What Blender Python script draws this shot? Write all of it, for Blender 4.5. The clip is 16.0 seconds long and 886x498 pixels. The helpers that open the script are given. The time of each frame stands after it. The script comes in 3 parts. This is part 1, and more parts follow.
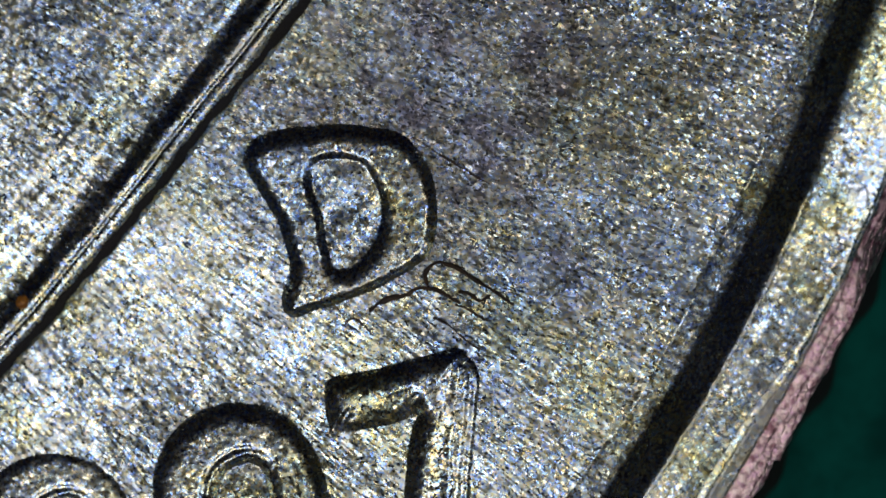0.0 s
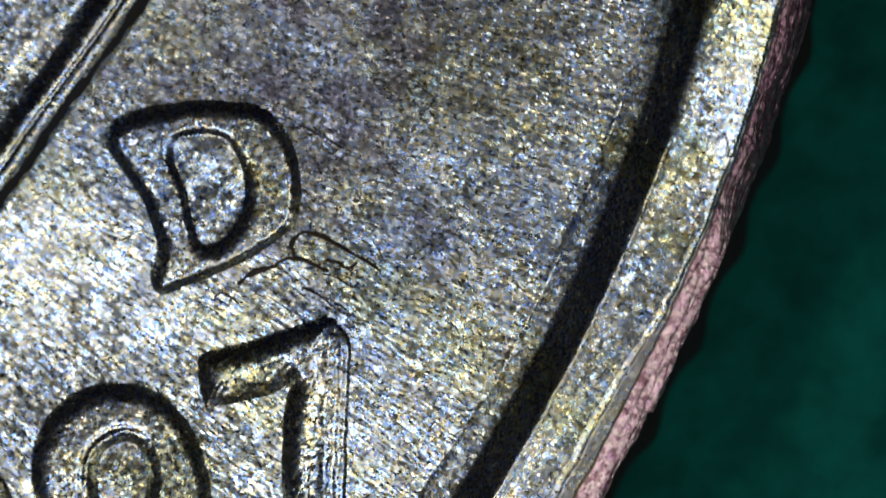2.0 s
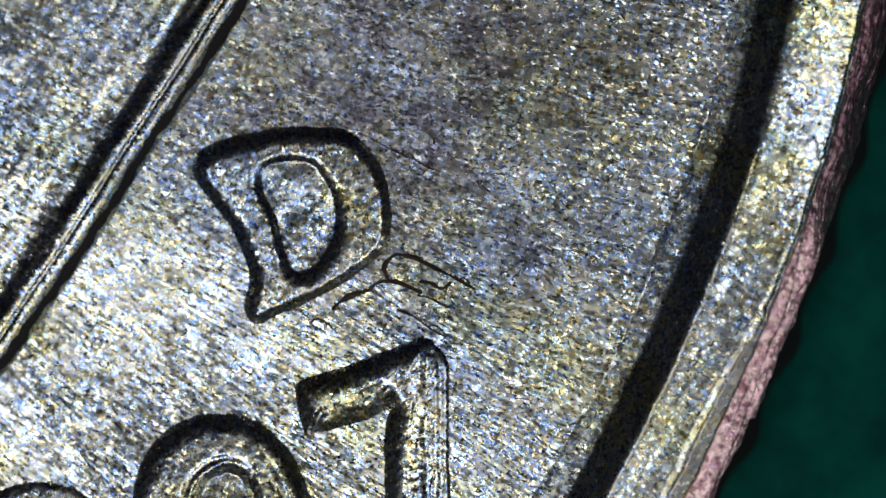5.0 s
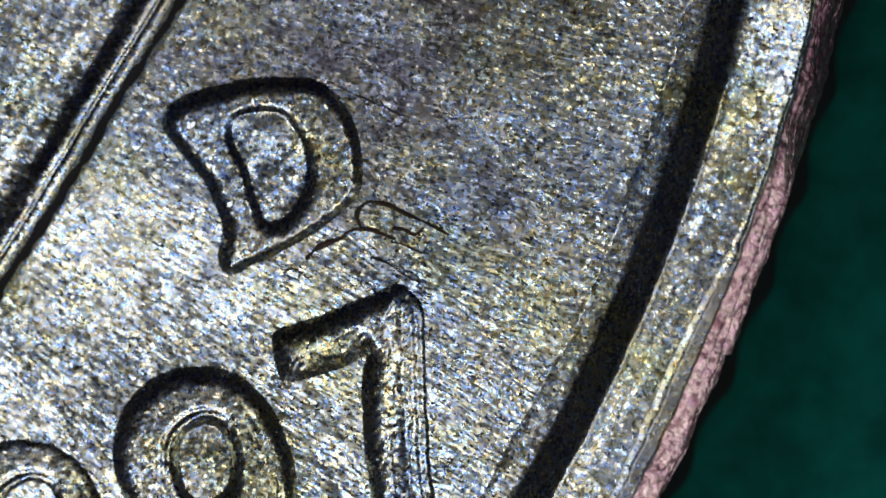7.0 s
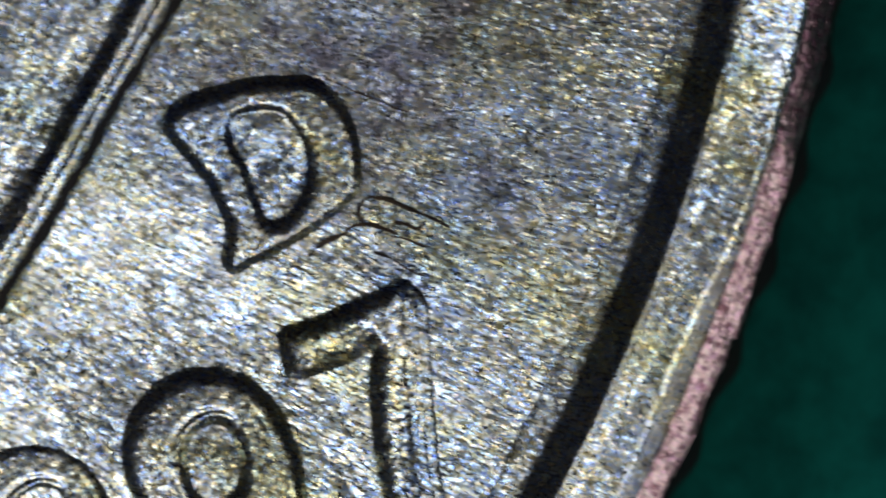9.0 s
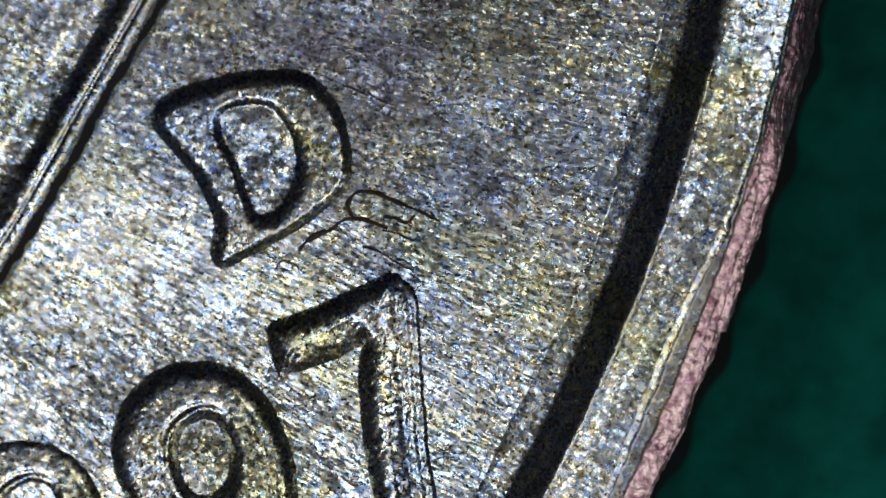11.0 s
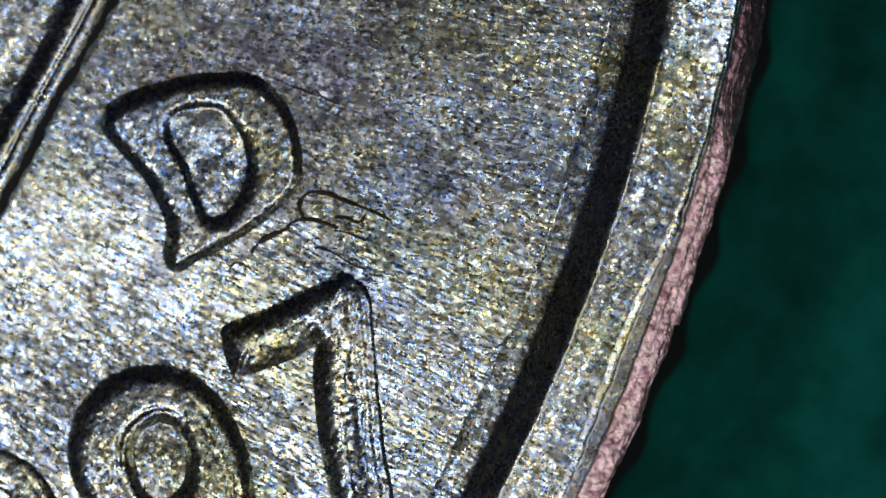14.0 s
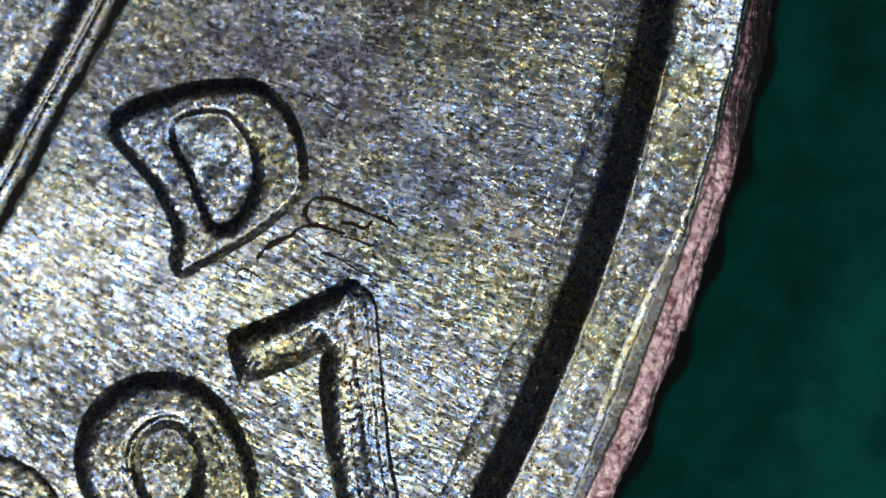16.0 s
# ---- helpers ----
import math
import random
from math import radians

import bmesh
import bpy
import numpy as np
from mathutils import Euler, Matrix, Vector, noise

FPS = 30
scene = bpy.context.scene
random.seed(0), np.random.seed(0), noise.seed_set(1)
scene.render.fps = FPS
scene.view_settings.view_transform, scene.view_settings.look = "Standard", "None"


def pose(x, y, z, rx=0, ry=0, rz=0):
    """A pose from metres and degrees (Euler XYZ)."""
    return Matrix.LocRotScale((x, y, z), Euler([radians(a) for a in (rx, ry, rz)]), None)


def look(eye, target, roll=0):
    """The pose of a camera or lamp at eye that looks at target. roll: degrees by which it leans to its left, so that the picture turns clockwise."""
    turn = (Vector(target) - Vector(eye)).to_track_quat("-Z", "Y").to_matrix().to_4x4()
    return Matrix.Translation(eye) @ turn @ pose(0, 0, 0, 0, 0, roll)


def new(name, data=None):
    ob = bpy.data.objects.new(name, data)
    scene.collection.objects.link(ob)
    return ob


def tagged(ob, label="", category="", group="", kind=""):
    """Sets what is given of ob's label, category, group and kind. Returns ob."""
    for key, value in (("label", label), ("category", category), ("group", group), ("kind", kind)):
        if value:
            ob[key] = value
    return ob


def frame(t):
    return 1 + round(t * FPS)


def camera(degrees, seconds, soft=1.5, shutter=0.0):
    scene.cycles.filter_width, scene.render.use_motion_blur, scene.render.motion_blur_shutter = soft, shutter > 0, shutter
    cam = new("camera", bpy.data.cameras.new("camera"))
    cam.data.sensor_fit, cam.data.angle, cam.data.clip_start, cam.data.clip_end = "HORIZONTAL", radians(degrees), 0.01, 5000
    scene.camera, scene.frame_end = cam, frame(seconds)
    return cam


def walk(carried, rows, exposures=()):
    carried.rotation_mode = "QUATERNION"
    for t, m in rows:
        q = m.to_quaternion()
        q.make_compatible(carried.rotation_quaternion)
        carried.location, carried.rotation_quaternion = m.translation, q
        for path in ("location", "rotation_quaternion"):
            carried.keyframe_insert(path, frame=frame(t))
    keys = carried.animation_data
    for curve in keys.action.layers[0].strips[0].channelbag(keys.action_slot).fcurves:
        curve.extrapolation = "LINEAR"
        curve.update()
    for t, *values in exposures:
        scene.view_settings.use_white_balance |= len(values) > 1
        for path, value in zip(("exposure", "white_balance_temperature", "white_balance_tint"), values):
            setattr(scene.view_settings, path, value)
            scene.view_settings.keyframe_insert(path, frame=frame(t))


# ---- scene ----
MM = 0.001
LENS, REACH, LEAN, AZ = 5.784, 40.0, radians(10), radians(-20)
FIELD_Z = 1.232          # height of the coin's flat field over the mat
TOWARDS = Vector((math.sin(LEAN) * math.cos(AZ), math.sin(LEAN) * math.sin(AZ), math.cos(LEAN)))
EYE = Vector((0, 0, FIELD_Z)) + REACH * TOWARDS
SIDE = (-TOWARDS).cross(Vector((0, 1, 0))).normalized()
UP = SIDE.cross(-TOWARDS)
STAND = Matrix.Translation(EYE * MM) @ Matrix((SIDE, UP, TOWARDS)).transposed().to_4x4()

cam = camera(LENS, 16.0, soft=1.5, shutter=1.0)
# the microscope's shallow depth of field, set on the coin's field
cam.data.dof.use_dof = True
cam.data.dof.focus_distance = (REACH - 0.05) * MM
cam.data.dof.aperture_fstop = 280
walk(cam, [(0.0, STAND), (16.0, STAND)], exposures=[(0.0, -0.18), (1.2, -0.15), (2.0, 0.0), (16.0, 0.0)])

# ---- light: unseen lamps for the microscope's diodes, and the dim room ----
world = bpy.data.worlds.new("world")
world.use_nodes = True
scene.world = world
world.node_tree.nodes["Background"].inputs["Color"].default_value = (0.28, 0.24, 1.0, 1)
world.node_tree.nodes["Background"].inputs["Strength"].default_value = 0.004


def diode(name, azimuth, off_axis, far, watts, size, colour):
    a, b = radians(azimuth), radians(off_axis)
    d = Vector((math.cos(a) * math.sin(b), math.sin(a) * math.sin(b), math.cos(b)))
    lamp = bpy.data.lights.new(name, "AREA")
    lamp.shape, lamp.size, lamp.energy, lamp.color = "DISK", size * MM, watts, colour
    ob = new(name, lamp)
    mid = Vector((0, 0, FIELD_Z))
    ob.matrix_world = look((mid + far * d) * MM, mid * MM)


diode("unseen_lamp", -30, 13, 34, 0.00205, 13.8, (0.98, 0.93, 0.925))
# unseen close lamp, added to brighten the lower left of the view
diode("unseen_lamp", -147, 28, 12, 0.00025, 4, (0.93, 0.92, 0.98))
# unseen low lamp, added to brighten the copper edge and the mat
diode("unseen_lamp", -32, 60, 42, 0.0013, 12, (1.0, 0.98, 1.0))


# ---- materials ----
def nodes_of(name):
    m = bpy.data.materials.new(name)
    m.use_nodes = True
    t = m.node_tree
    return m, t, t.nodes["Principled BSDF"]


def add(t, kind, **inputs):
    n = t.nodes.new(kind)
    for k, v in inputs.items():
        n.inputs[k].default_value = v
    return n


def sums(t, op, a, b=None, c=None):
    n = t.nodes.new("ShaderNodeMath")
    n.operation = op
    for i, v in enumerate((a, b, c)):
        if v is None:
            continue
        if isinstance(v, (int, float)):
            n.inputs[i].default_value = v
        else:
            t.links.new(v, n.inputs[i])
    return n.outputs[0]


def mixed(t, fac, a, b, blend="MIX"):
    n = t.nodes.new("ShaderNodeMix")
    n.data_type, n.blend_type = "RGBA", blend
    for sock, v in ((n.inputs[0], fac), (n.inputs[6], a), (n.inputs[7], b)):
        if isinstance(v, tuple):
            sock.default_value = (*v, 1)
        elif isinstance(v, (int, float)):
            sock.default_value = v
        else:
            t.links.new(v, sock)
    return n.outputs[2]


def polar(t):
    """Coin coordinates in mm: flat (x, y, z) and drawn out along the radius (r, arc)."""
    co = t.nodes.new("ShaderNodeTexCoord").outputs["Object"]
    big = t.nodes.new("ShaderNodeVectorMath")
    big.operation = "SCALE"
    big.inputs["Scale"].default_value = 1000
    t.links.new(co, big.inputs[0])
    sep = t.nodes.new("ShaderNodeSeparateXYZ")
    t.links.new(big.outputs[0], sep.inputs[0])
    x, y, z = sep.outputs
    r = sums(t, "SQRT", sums(t, "ADD", sums(t, "MULTIPLY", x, x), sums(t, "MULTIPLY", y, y)))
    arc = sums(t, "MULTIPLY", sums(t, "ARCTAN2", y, x), 7.5)
    return big.outputs[0], x, y, z, r, arc


def joined(t, a, b, c=0.0):
    n = t.nodes.new("ShaderNodeCombineXYZ")
    for i, v in enumerate((a, b, c)):
        if isinstance(v, (int, float)):
            n.inputs[i].default_value = v
        else:
            t.links.new(v, n.inputs[i])
    return n.outputs[0]


def drawn_out(t, x, y):
    """Flat coordinates stretched along the radius through the view."""
    u = sums(t, "MULTIPLY", sums(t, "ADD", sums(t, "MULTIPLY", x, 0.87), sums(t, "MULTIPLY", y, -0.5)), 0.6)
    return joined(t, u, sums(t, "ADD", sums(t, "MULTIPLY", x, 0.5), sums(t, "MULTIPLY", y, 0.87)), 0.0)


def noise_at(t, where, scale, detail=2.0, rough=0.5):
    n = add(t, "ShaderNodeTexNoise", Scale=scale, Detail=detail, Roughness=rough)
    t.links.new(where, n.inputs["Vector"])
    return n


def span(t, v, lo, hi, a=0.0, b=1.0):
    n = t.nodes.new("ShaderNodeMapRange")
    n.interpolation_type = "SMOOTHSTEP"
    for i, k in enumerate((lo, hi, a, b)):
        n.inputs[i + 1].default_value = k
    t.links.new(v, n.inputs[0])
    return n.outputs[0]


def cells(t, where, scale):
    """A random vector for each grain, -0.5 to 0.5, and its colour."""
    n = add(t, "ShaderNodeTexVoronoi", Scale=scale)
    t.links.new(where, n.inputs["Vector"])
    v = t.nodes.new("ShaderNodeVectorMath")
    v.operation = "SUBTRACT"
    v.inputs[1].default_value = (0.5, 0.5, 0.5)
    t.links.new(n.outputs["Color"], v.inputs[0])
    return v.outputs[0], n.outputs["Color"]


def vec(t, op, a, b):
    n = t.nodes.new("ShaderNodeVectorMath")
    n.operation = op
    t.links.new(a, n.inputs[0])
    k = n.inputs["Scale"] if op == "SCALE" else n.inputs[1]
    if op == "NORMALIZE":
        return n.outputs[0]
    if isinstance(b, (int, float)):
        k.default_value = b
    else:
        t.links.new(b, k)
    return n.outputs[0]


SILVER = [(0.08, 0.24, 0.98), (0.30, 0.62, 0.90), (0.62, 0.68, 0.60), (0.78, 0.76, 0.34), (0.92, 0.64, 0.32)]
PINK = [(0.75, 0.40, 0.70), (0.95, 0.62, 0.62), (1.0, 0.74, 0.66)]


def metal(name, base, blue, yellow, rough, relief_mm, facet, streak, stain=0.0, grain=112.0, shine=1.0, patch=(0.30, 0.29, 0.27), hues=0.6, patchy=0.5, tints=SILVER, film=0.6, brushed=0.0, blotch=6.0, tarnish=0.0, drawn_by=1.0):
    """Struck metal: fine crystal facets, flow lines along the radius, a tint that changes from grain to grain."""
    m, t, b = nodes_of(name)
    flat, x, y, z, r, arc = polar(t)
    # warp, so that neither the grains nor the lines run straight
    warp = vec(t, "SCALE", noise_at(t, flat, 14.0, 1.0).outputs["Color"], 0.03)
    flat2 = vec(t, "ADD", flat, warp)
    bend = sums(t, "MULTIPLY", noise_at(t, flat, 5.0, 2.0).outputs["Fac"], 0.05)
    drawn = joined(t, sums(t, "MULTIPLY", r, 0.15), sums(t, "ADD", arc, bend), z)
    if drawn_by < 1.0:
        flow = joined(t, sums(t, "MULTIPLY", r, drawn_by), sums(t, "ADD", arc, sums(t, "MULTIPLY", bend, 1.4)), z)
        fine, fine_col = cells(t, flow, grain)
    else:
        fine, fine_col = cells(t, flat2, grain)
    clump, clump_col = cells(t, flat2, grain * 0.42)
    lines, line_col = cells(t, drawn, 112.0)
    worn = sums(t, "ADD", arc, sums(t, "MULTIPLY", noise_at(t, flat, 1.5, 3.0).outputs["Fac"], 1.6))
    zone = sums(t, "MAXIMUM", span(t, worn, -3.0, -1.6, 1.0, 0.45), span(t, r, 7.3, 8.0, 0.0, 0.85))
    soft = noise_at(t, flat, 22.0, 3.0, 0.6).outputs["Fac"]
    bump = add(t, "ShaderNodeBump", Strength=1.0, Distance=MM)
    t.links.new(sums(t, "MULTIPLY", soft, relief_mm), bump.inputs["Height"])
    # across the flow lines: tangent (-y, x)
    sep = t.nodes.new("ShaderNodeSeparateXYZ")
    t.links.new(lines, sep.inputs[0])
    amount = sums(t, "DIVIDE", sums(t, "MULTIPLY", sums(t, "MULTIPLY", sep.outputs[0], streak), zone), r)
    tip = joined(t, sums(t, "MULTIPLY", sums(t, "MULTIPLY", y, -1.0), amount), sums(t, "MULTIPLY", x, amount), 0.0)
    glint = t.nodes.new("ShaderNodeSeparateColor")
    t.links.new(fine_col, glint.inputs[0])
    spark = span(t, glint.outputs[0], 0.74, 0.84)
    rare = sums(t, "ADD", 0.42, sums(t, "MULTIPLY", spark, 0.5))
    tilt = vec(t, "ADD", vec(t, "ADD", vec(t, "SCALE", vec(t, "SCALE", fine, facet), rare), vec(t, "SCALE", clump, facet * 0.6)), tip)
    tilted = vec(t, "NORMALIZE", vec(t, "ADD", bump.outputs[0], tilt), 0.0)
    t.links.new(tilted, b.inputs["Normal"])
    tone, tone_col = cells(t, flat2, grain * 0.8)
    parts = t.nodes.new("ShaderNodeSeparateColor")
    t.links.new(mixed(t, 0.3, clump_col, line_col if streak > 0.2 else fine_col), parts.inputs[0])
    col = mixed(t, span(t, parts.outputs[2], 0.50, 0.75), base, blue)
    col = mixed(t, span(t, parts.outputs[1], 0.52, 0.77), col, yellow)
    pick = t.nodes.new("ShaderNodeSeparateColor")
    t.links.new(tone_col, pick.inputs[0])
    ramp = t.nodes.new("ShaderNodeValToRGB")
    ramp.color_ramp.elements[0].color, ramp.color_ramp.elements[1].color = (*tints[0], 1), (*tints[-1], 1)
    for i, tint in enumerate(tints[1:-1]):
        ramp.color_ramp.elements.new((i + 1) / (len(tints) - 1)).color = (*tint, 1)
    t.links.new(pick.outputs[0], ramp.inputs[0])
    col = mixed(t, hues, col, ramp.outputs[0])
    mottle = noise_at(t, flat, blotch, 4.0, 0.65).outputs["Fac"]
    col = mixed(t, span(t, mottle, 0.42, 0.66, 0.0, patchy), col, patch)
    toned = noise_at(t, vec(t, "ADD", drawn_out(t, x, y), warp), 1.9, 3.0, 0.6)
    shades = t.nodes.new("ShaderNodeSeparateColor")
    t.links.new(toned.outputs["Color"], shades.inputs[0])
    col = mixed(t, span(t, shades.outputs[0], 0.48, 0.64, 0.0, film), col, mixed(t, 1.0, col, (0.95, 0.90, 0.42), "MULTIPLY"))
    col = mixed(t, span(t, shades.outputs[1], 0.48, 0.64, 0.0, film), col, mixed(t, 1.0, col, (0.52, 0.68, 1.0), "MULTIPLY"))
    if stain:
        sx, sy = (6.58, -2.18)
        dx, dy = sums(t, "SUBTRACT", x, sx), sums(t, "SUBTRACT", y, sy)
        d = sums(t, "SQRT", sums(t, "ADD", sums(t, "MULTIPLY", dx, dx), sums(t, "MULTIPLY", dy, dy)))
        ragged = sums(t, "ADD", d, sums(t, "MULTIPLY", noise_at(t, flat, 2.6, 5.0, 0.68).outputs["Fac"], -1.5))
        near = span(t, ragged, -0.5, 0.6, 1.0, 0.0)
        col = mixed(t, sums(t, "MULTIPLY", near, stain), col, (0.15, 0.14, 0.17))
        blot = span(t, noise_at(t, flat, 4.2, 6.0, 0.62).outputs["Fac"], 0.51, 0.58)
        col = mixed(t, sums(t, "MULTIPLY", sums(t, "MULTIPLY", near, blot), 0.7), col, (0.14, 0.13, 0.18))
    if tarnish:
        edge = sums(t, "ADD", arc, sums(t, "MULTIPLY", noise_at(t, flat, 5.0, 4.0, 0.65).outputs["Fac"], 0.9))
        col = mixed(t, span(t, edge, -1.85, -1.6, 0.0, tarnish), col, (0.16, 0.055, 0.11))
    t.links.new(col, b.inputs["Base Color"])
    dull = sums(t, "ADD", span(t, mottle, 0.3, 0.7, rough - 0.03, rough + 0.03), sums(t, "MULTIPLY", sums(t, "POWER", glint.outputs[2], 1.5), 0.10))
    t.links.new(sums(t, "SUBTRACT", dull, sums(t, "MULTIPLY", spark, 0.075)), b.inputs["Roughness"])
    b.inputs["Metallic"].default_value = shine
    if brushed:
        round_it = t.nodes.new("ShaderNodeTangent")
        round_it.direction_type, round_it.axis = "RADIAL", "Z"
        t.links.new(round_it.outputs[0], b.inputs["Tangent"])
        b.inputs["Anisotropic"].default_value = brushed
    return m


NICKEL = metal("struck_nickel", (0.61, 0.64, 0.62), (0.36, 0.52, 0.94), (0.80, 0.72, 0.32), 0.25, 0.002, 0.20, 0.25, stain=0.46, brushed=0.5, hues=0.62, grain=112.0, film=0.45, drawn_by=0.6)
LETTER = metal("letter_nickel", (0.59, 0.60, 0.53), (0.38, 0.52, 0.84), (0.84, 0.70, 0.34), 0.245, 0.0015, 0.20, 0.1, hues=0.6, grain=105.0)
RIM = metal("rim_nickel", (0.59, 0.62, 0.56), (0.38, 0.54, 0.86), (0.86, 0.74, 0.34), 0.24, 0.0012, 0.19, 0.14, hues=0.6, grain=105.0)
COPPER = metal("sheared_copper", (1.0, 0.77, 0.74), (0.90, 0.60, 0.74), (1.0, 0.88, 0.82), 0.38, 0.012, 0.24, 0.1, grain=100.0, shine=0.9, patch=(0.22, 0.05, 0.10), hues=0.3, patchy=0.8, blotch=26.0, tints=PINK, film=0.0, tarnish=0.62)
# near-black: shade of the lower layer and neck foot painted in, some dirt
SHADE_GRIME = metal("shade_and_grime", (0.010, 0.009, 0.010), (0.010, 0.009, 0.014), (0.012, 0.010, 0.010), 0.75, 0.006, 0.1, 0.1, shine=0.0, patch=(0.008, 0.008, 0.008), hues=0.0)


# rim metal lightened to paint the highlight on crest and lip
CREST = metal("lightened_nickel", (0.75, 0.74, 0.66), (0.6, 0.68, 0.9), (0.90, 0.80, 0.5), 0.27, 0.005, 0.24, 0.1, hues=0.5)
# rim metal darkened to paint the shade on the bevel
BEVEL = metal("darkened_nickel", (0.34, 0.34, 0.36), (0.38, 0.42, 0.5), (0.42, 0.38, 0.34), 0.32, 0.006, 0.18, 0.05, hues=0.3, film=0.3)
# flat dark brown: the shade on the cracks' walls put into the colour
CRACK_SHADE = metal("crack_shade", (0.035, 0.022, 0.014), (0.02, 0.015, 0.015), (0.07, 0.04, 0.02), 0.6, 0.004, 0.15, 0.1, shine=0.0, patch=(0.015, 0.012, 0.012), hues=0.0)
SHINY = metal("polished_nickel", (0.75, 0.76, 0.74), (0.6, 0.7, 0.9), (0.85, 0.80, 0.6), 0.25, 0.002, 0.08, 0.05, hues=0.2)
AMBER = metal("amber_dirt", (0.25, 0.10, 0.02), (0.16, 0.06, 0.015), (0.45, 0.2, 0.03), 0.35, 0.004, 0.15, 0.05, shine=0.0, patch=(0.10, 0.05, 0.02), hues=0.0)


def felt():
    m, t, b = nodes_of("green_mat")
    co = t.nodes.new("ShaderNodeTexCoord").outputs["Object"]
    broad = noise_at(t, co, 1600.0, 7.0, 0.7).outputs["Fac"]
    col = mixed(t, span(t, broad, 0.3, 0.7), (0.001, 0.056, 0.046), (0.004, 0.145, 0.112))
    t.links.new(col, b.inputs["Base Color"])
    b.inputs["Roughness"].default_value = 0.9
    b.inputs["Specular IOR Level"].default_value = 0.1
    bump = add(t, "ShaderNodeBump", Strength=0.4, Distance=0.0002)
    t.links.new(noise_at(t, co, 2500.0, 2.0).outputs["Fac"], bump.inputs["Height"])
    t.links.new(bump.outputs[0], b.inputs["Normal"])
    return m


MAT = felt()


# ---- mesh tools (all in mm, in the coin's own space) ----
def linked(name, verts, faces, material, parent=None, label=""):
    me = bpy.data.meshes.new(name)
    v = np.asarray(verts, float) * MM
    me.from_pydata(v.tolist(), [], faces if isinstance(faces, list) else faces.tolist())
    me.materials.append(material)
    me.polygons.foreach_set("use_smooth", np.ones(len(me.polygons), bool))
    me.update()
    ob = new(name, me)
    ob.parent = parent
    return tagged(ob, label)


def lump(x, y, scale, seed=0):
    """Smooth value noise, -1 to 1."""
    x, y = np.asarray(x) * scale, np.asarray(y) * scale
    ix, iy = np.floor(x).astype(int), np.floor(y).astype(int)
    fx, fy = x - ix, y - iy
    fx, fy = fx * fx * (3 - 2 * fx), fy * fy * (3 - 2 * fy)

    def rnd(a, b):
        s = np.sin(a * 127.1 + b * 311.7 + seed * 74.7) * 43758.5453
        return (s - np.floor(s)) * 2 - 1
    top = rnd(ix, iy) * (1 - fx) + rnd(ix + 1, iy) * fx
    low = rnd(ix, iy + 1) * (1 - fx) + rnd(ix + 1, iy + 1) * fx
    return top * (1 - fy) + low * fy


def rounded(pts, closed=True, n=6):
    """A smooth line through the points."""
    p = np.array(pts, float)
    out = []
    count = len(p) if closed else len(p) - 1
    for i in range(count):
        if closed:
            a, b, c, d = p[i - 1], p[i], p[(i + 1) % len(p)], p[(i + 2) % len(p)]
        else:
            a, b, c, d = p[max(i - 1, 0)], p[i], p[i + 1], p[min(i + 2, len(p) - 1)]
        for k in range(n):
            u = k / n
            out.append(0.5 * ((2 * b) + (c - a) * u + (2 * a - 5 * b + 4 * c - d) * u * u + (3 * b - a - 3 * c + d) * u ** 3))
    if not closed:
        out.append(p[-1])
    return np.array(out)


def distance(x, y, line, closed=True):
    """Distance to a line; inside a closed one it is positive, outside negative."""
    best = np.full(x.shape, 1e9)
    inside = np.zeros(x.shape, bool)
    n = len(line)
    for i in range(n if closed else n - 1):
        (ax, ay), (bx, by) = line[i], line[(i + 1) % n]
        dx, dy = bx - ax, by - ay
        u = np.clip(((x - ax) * dx + (y - ay) * dy) / (dx * dx + dy * dy + 1e-12), 0, 1)
        best = np.minimum(best, (x - ax - u * dx) ** 2 + (y - ay - u * dy) ** 2)
        if closed and ay != by:
            cross = ((ay > y) != (by > y)) & (x < (bx - ax) * (y - ay) / (by - ay) + ax)
            inside ^= cross
    best = np.sqrt(best)
    return np.where(inside, best, -best) if closed else best


def smooth(t):
    t = np.clip(t, 0, 1)
    return t * t * (3 - 2 * t)


def swell(x, y):
    """Dips and rises of a few hundredths of a millimetre, shaped to brighten and dim parts of the field in view."""
    u, v = 0.9 * x - 0.44 * y, 0.44 * x + 0.9 * y
    deep = 0.058 * np.exp(-((v + 0.58) / 0.52) ** 2) + 0.037 * np.exp(-((v - 0.45) / 0.62) ** 2)
    valley = -0.5 * deep * (np.tanh((u - 6.25) / 0.42) - np.tanh((u - 7.52) / 0.60))
    return valley - 0.016 * np.exp(-((u - 6.40) / 0.55) ** 2 - ((v - 0.98) / 0.42) ** 2)


SHADY = np.array((-0.75, 0.66))      # the side with the wider slope


def slope(d, wide, step, steep=0.35):
    """0 at the foot to 1 on the plateau; drawn out on one side, and as steep as told on the other."""
    gy, gx = np.gradient(d, step)
    lean = -(gx * SHADY[0] + gy * SHADY[1])
    w = wide * np.where(lean > 0, 0.80 + 0.35 * lean, 0.80 + steep * lean)
    return np.where(d > 0, 1 - (1 - np.clip(d / w, 0, 1)) ** 1.7, d / wide * 1.8)


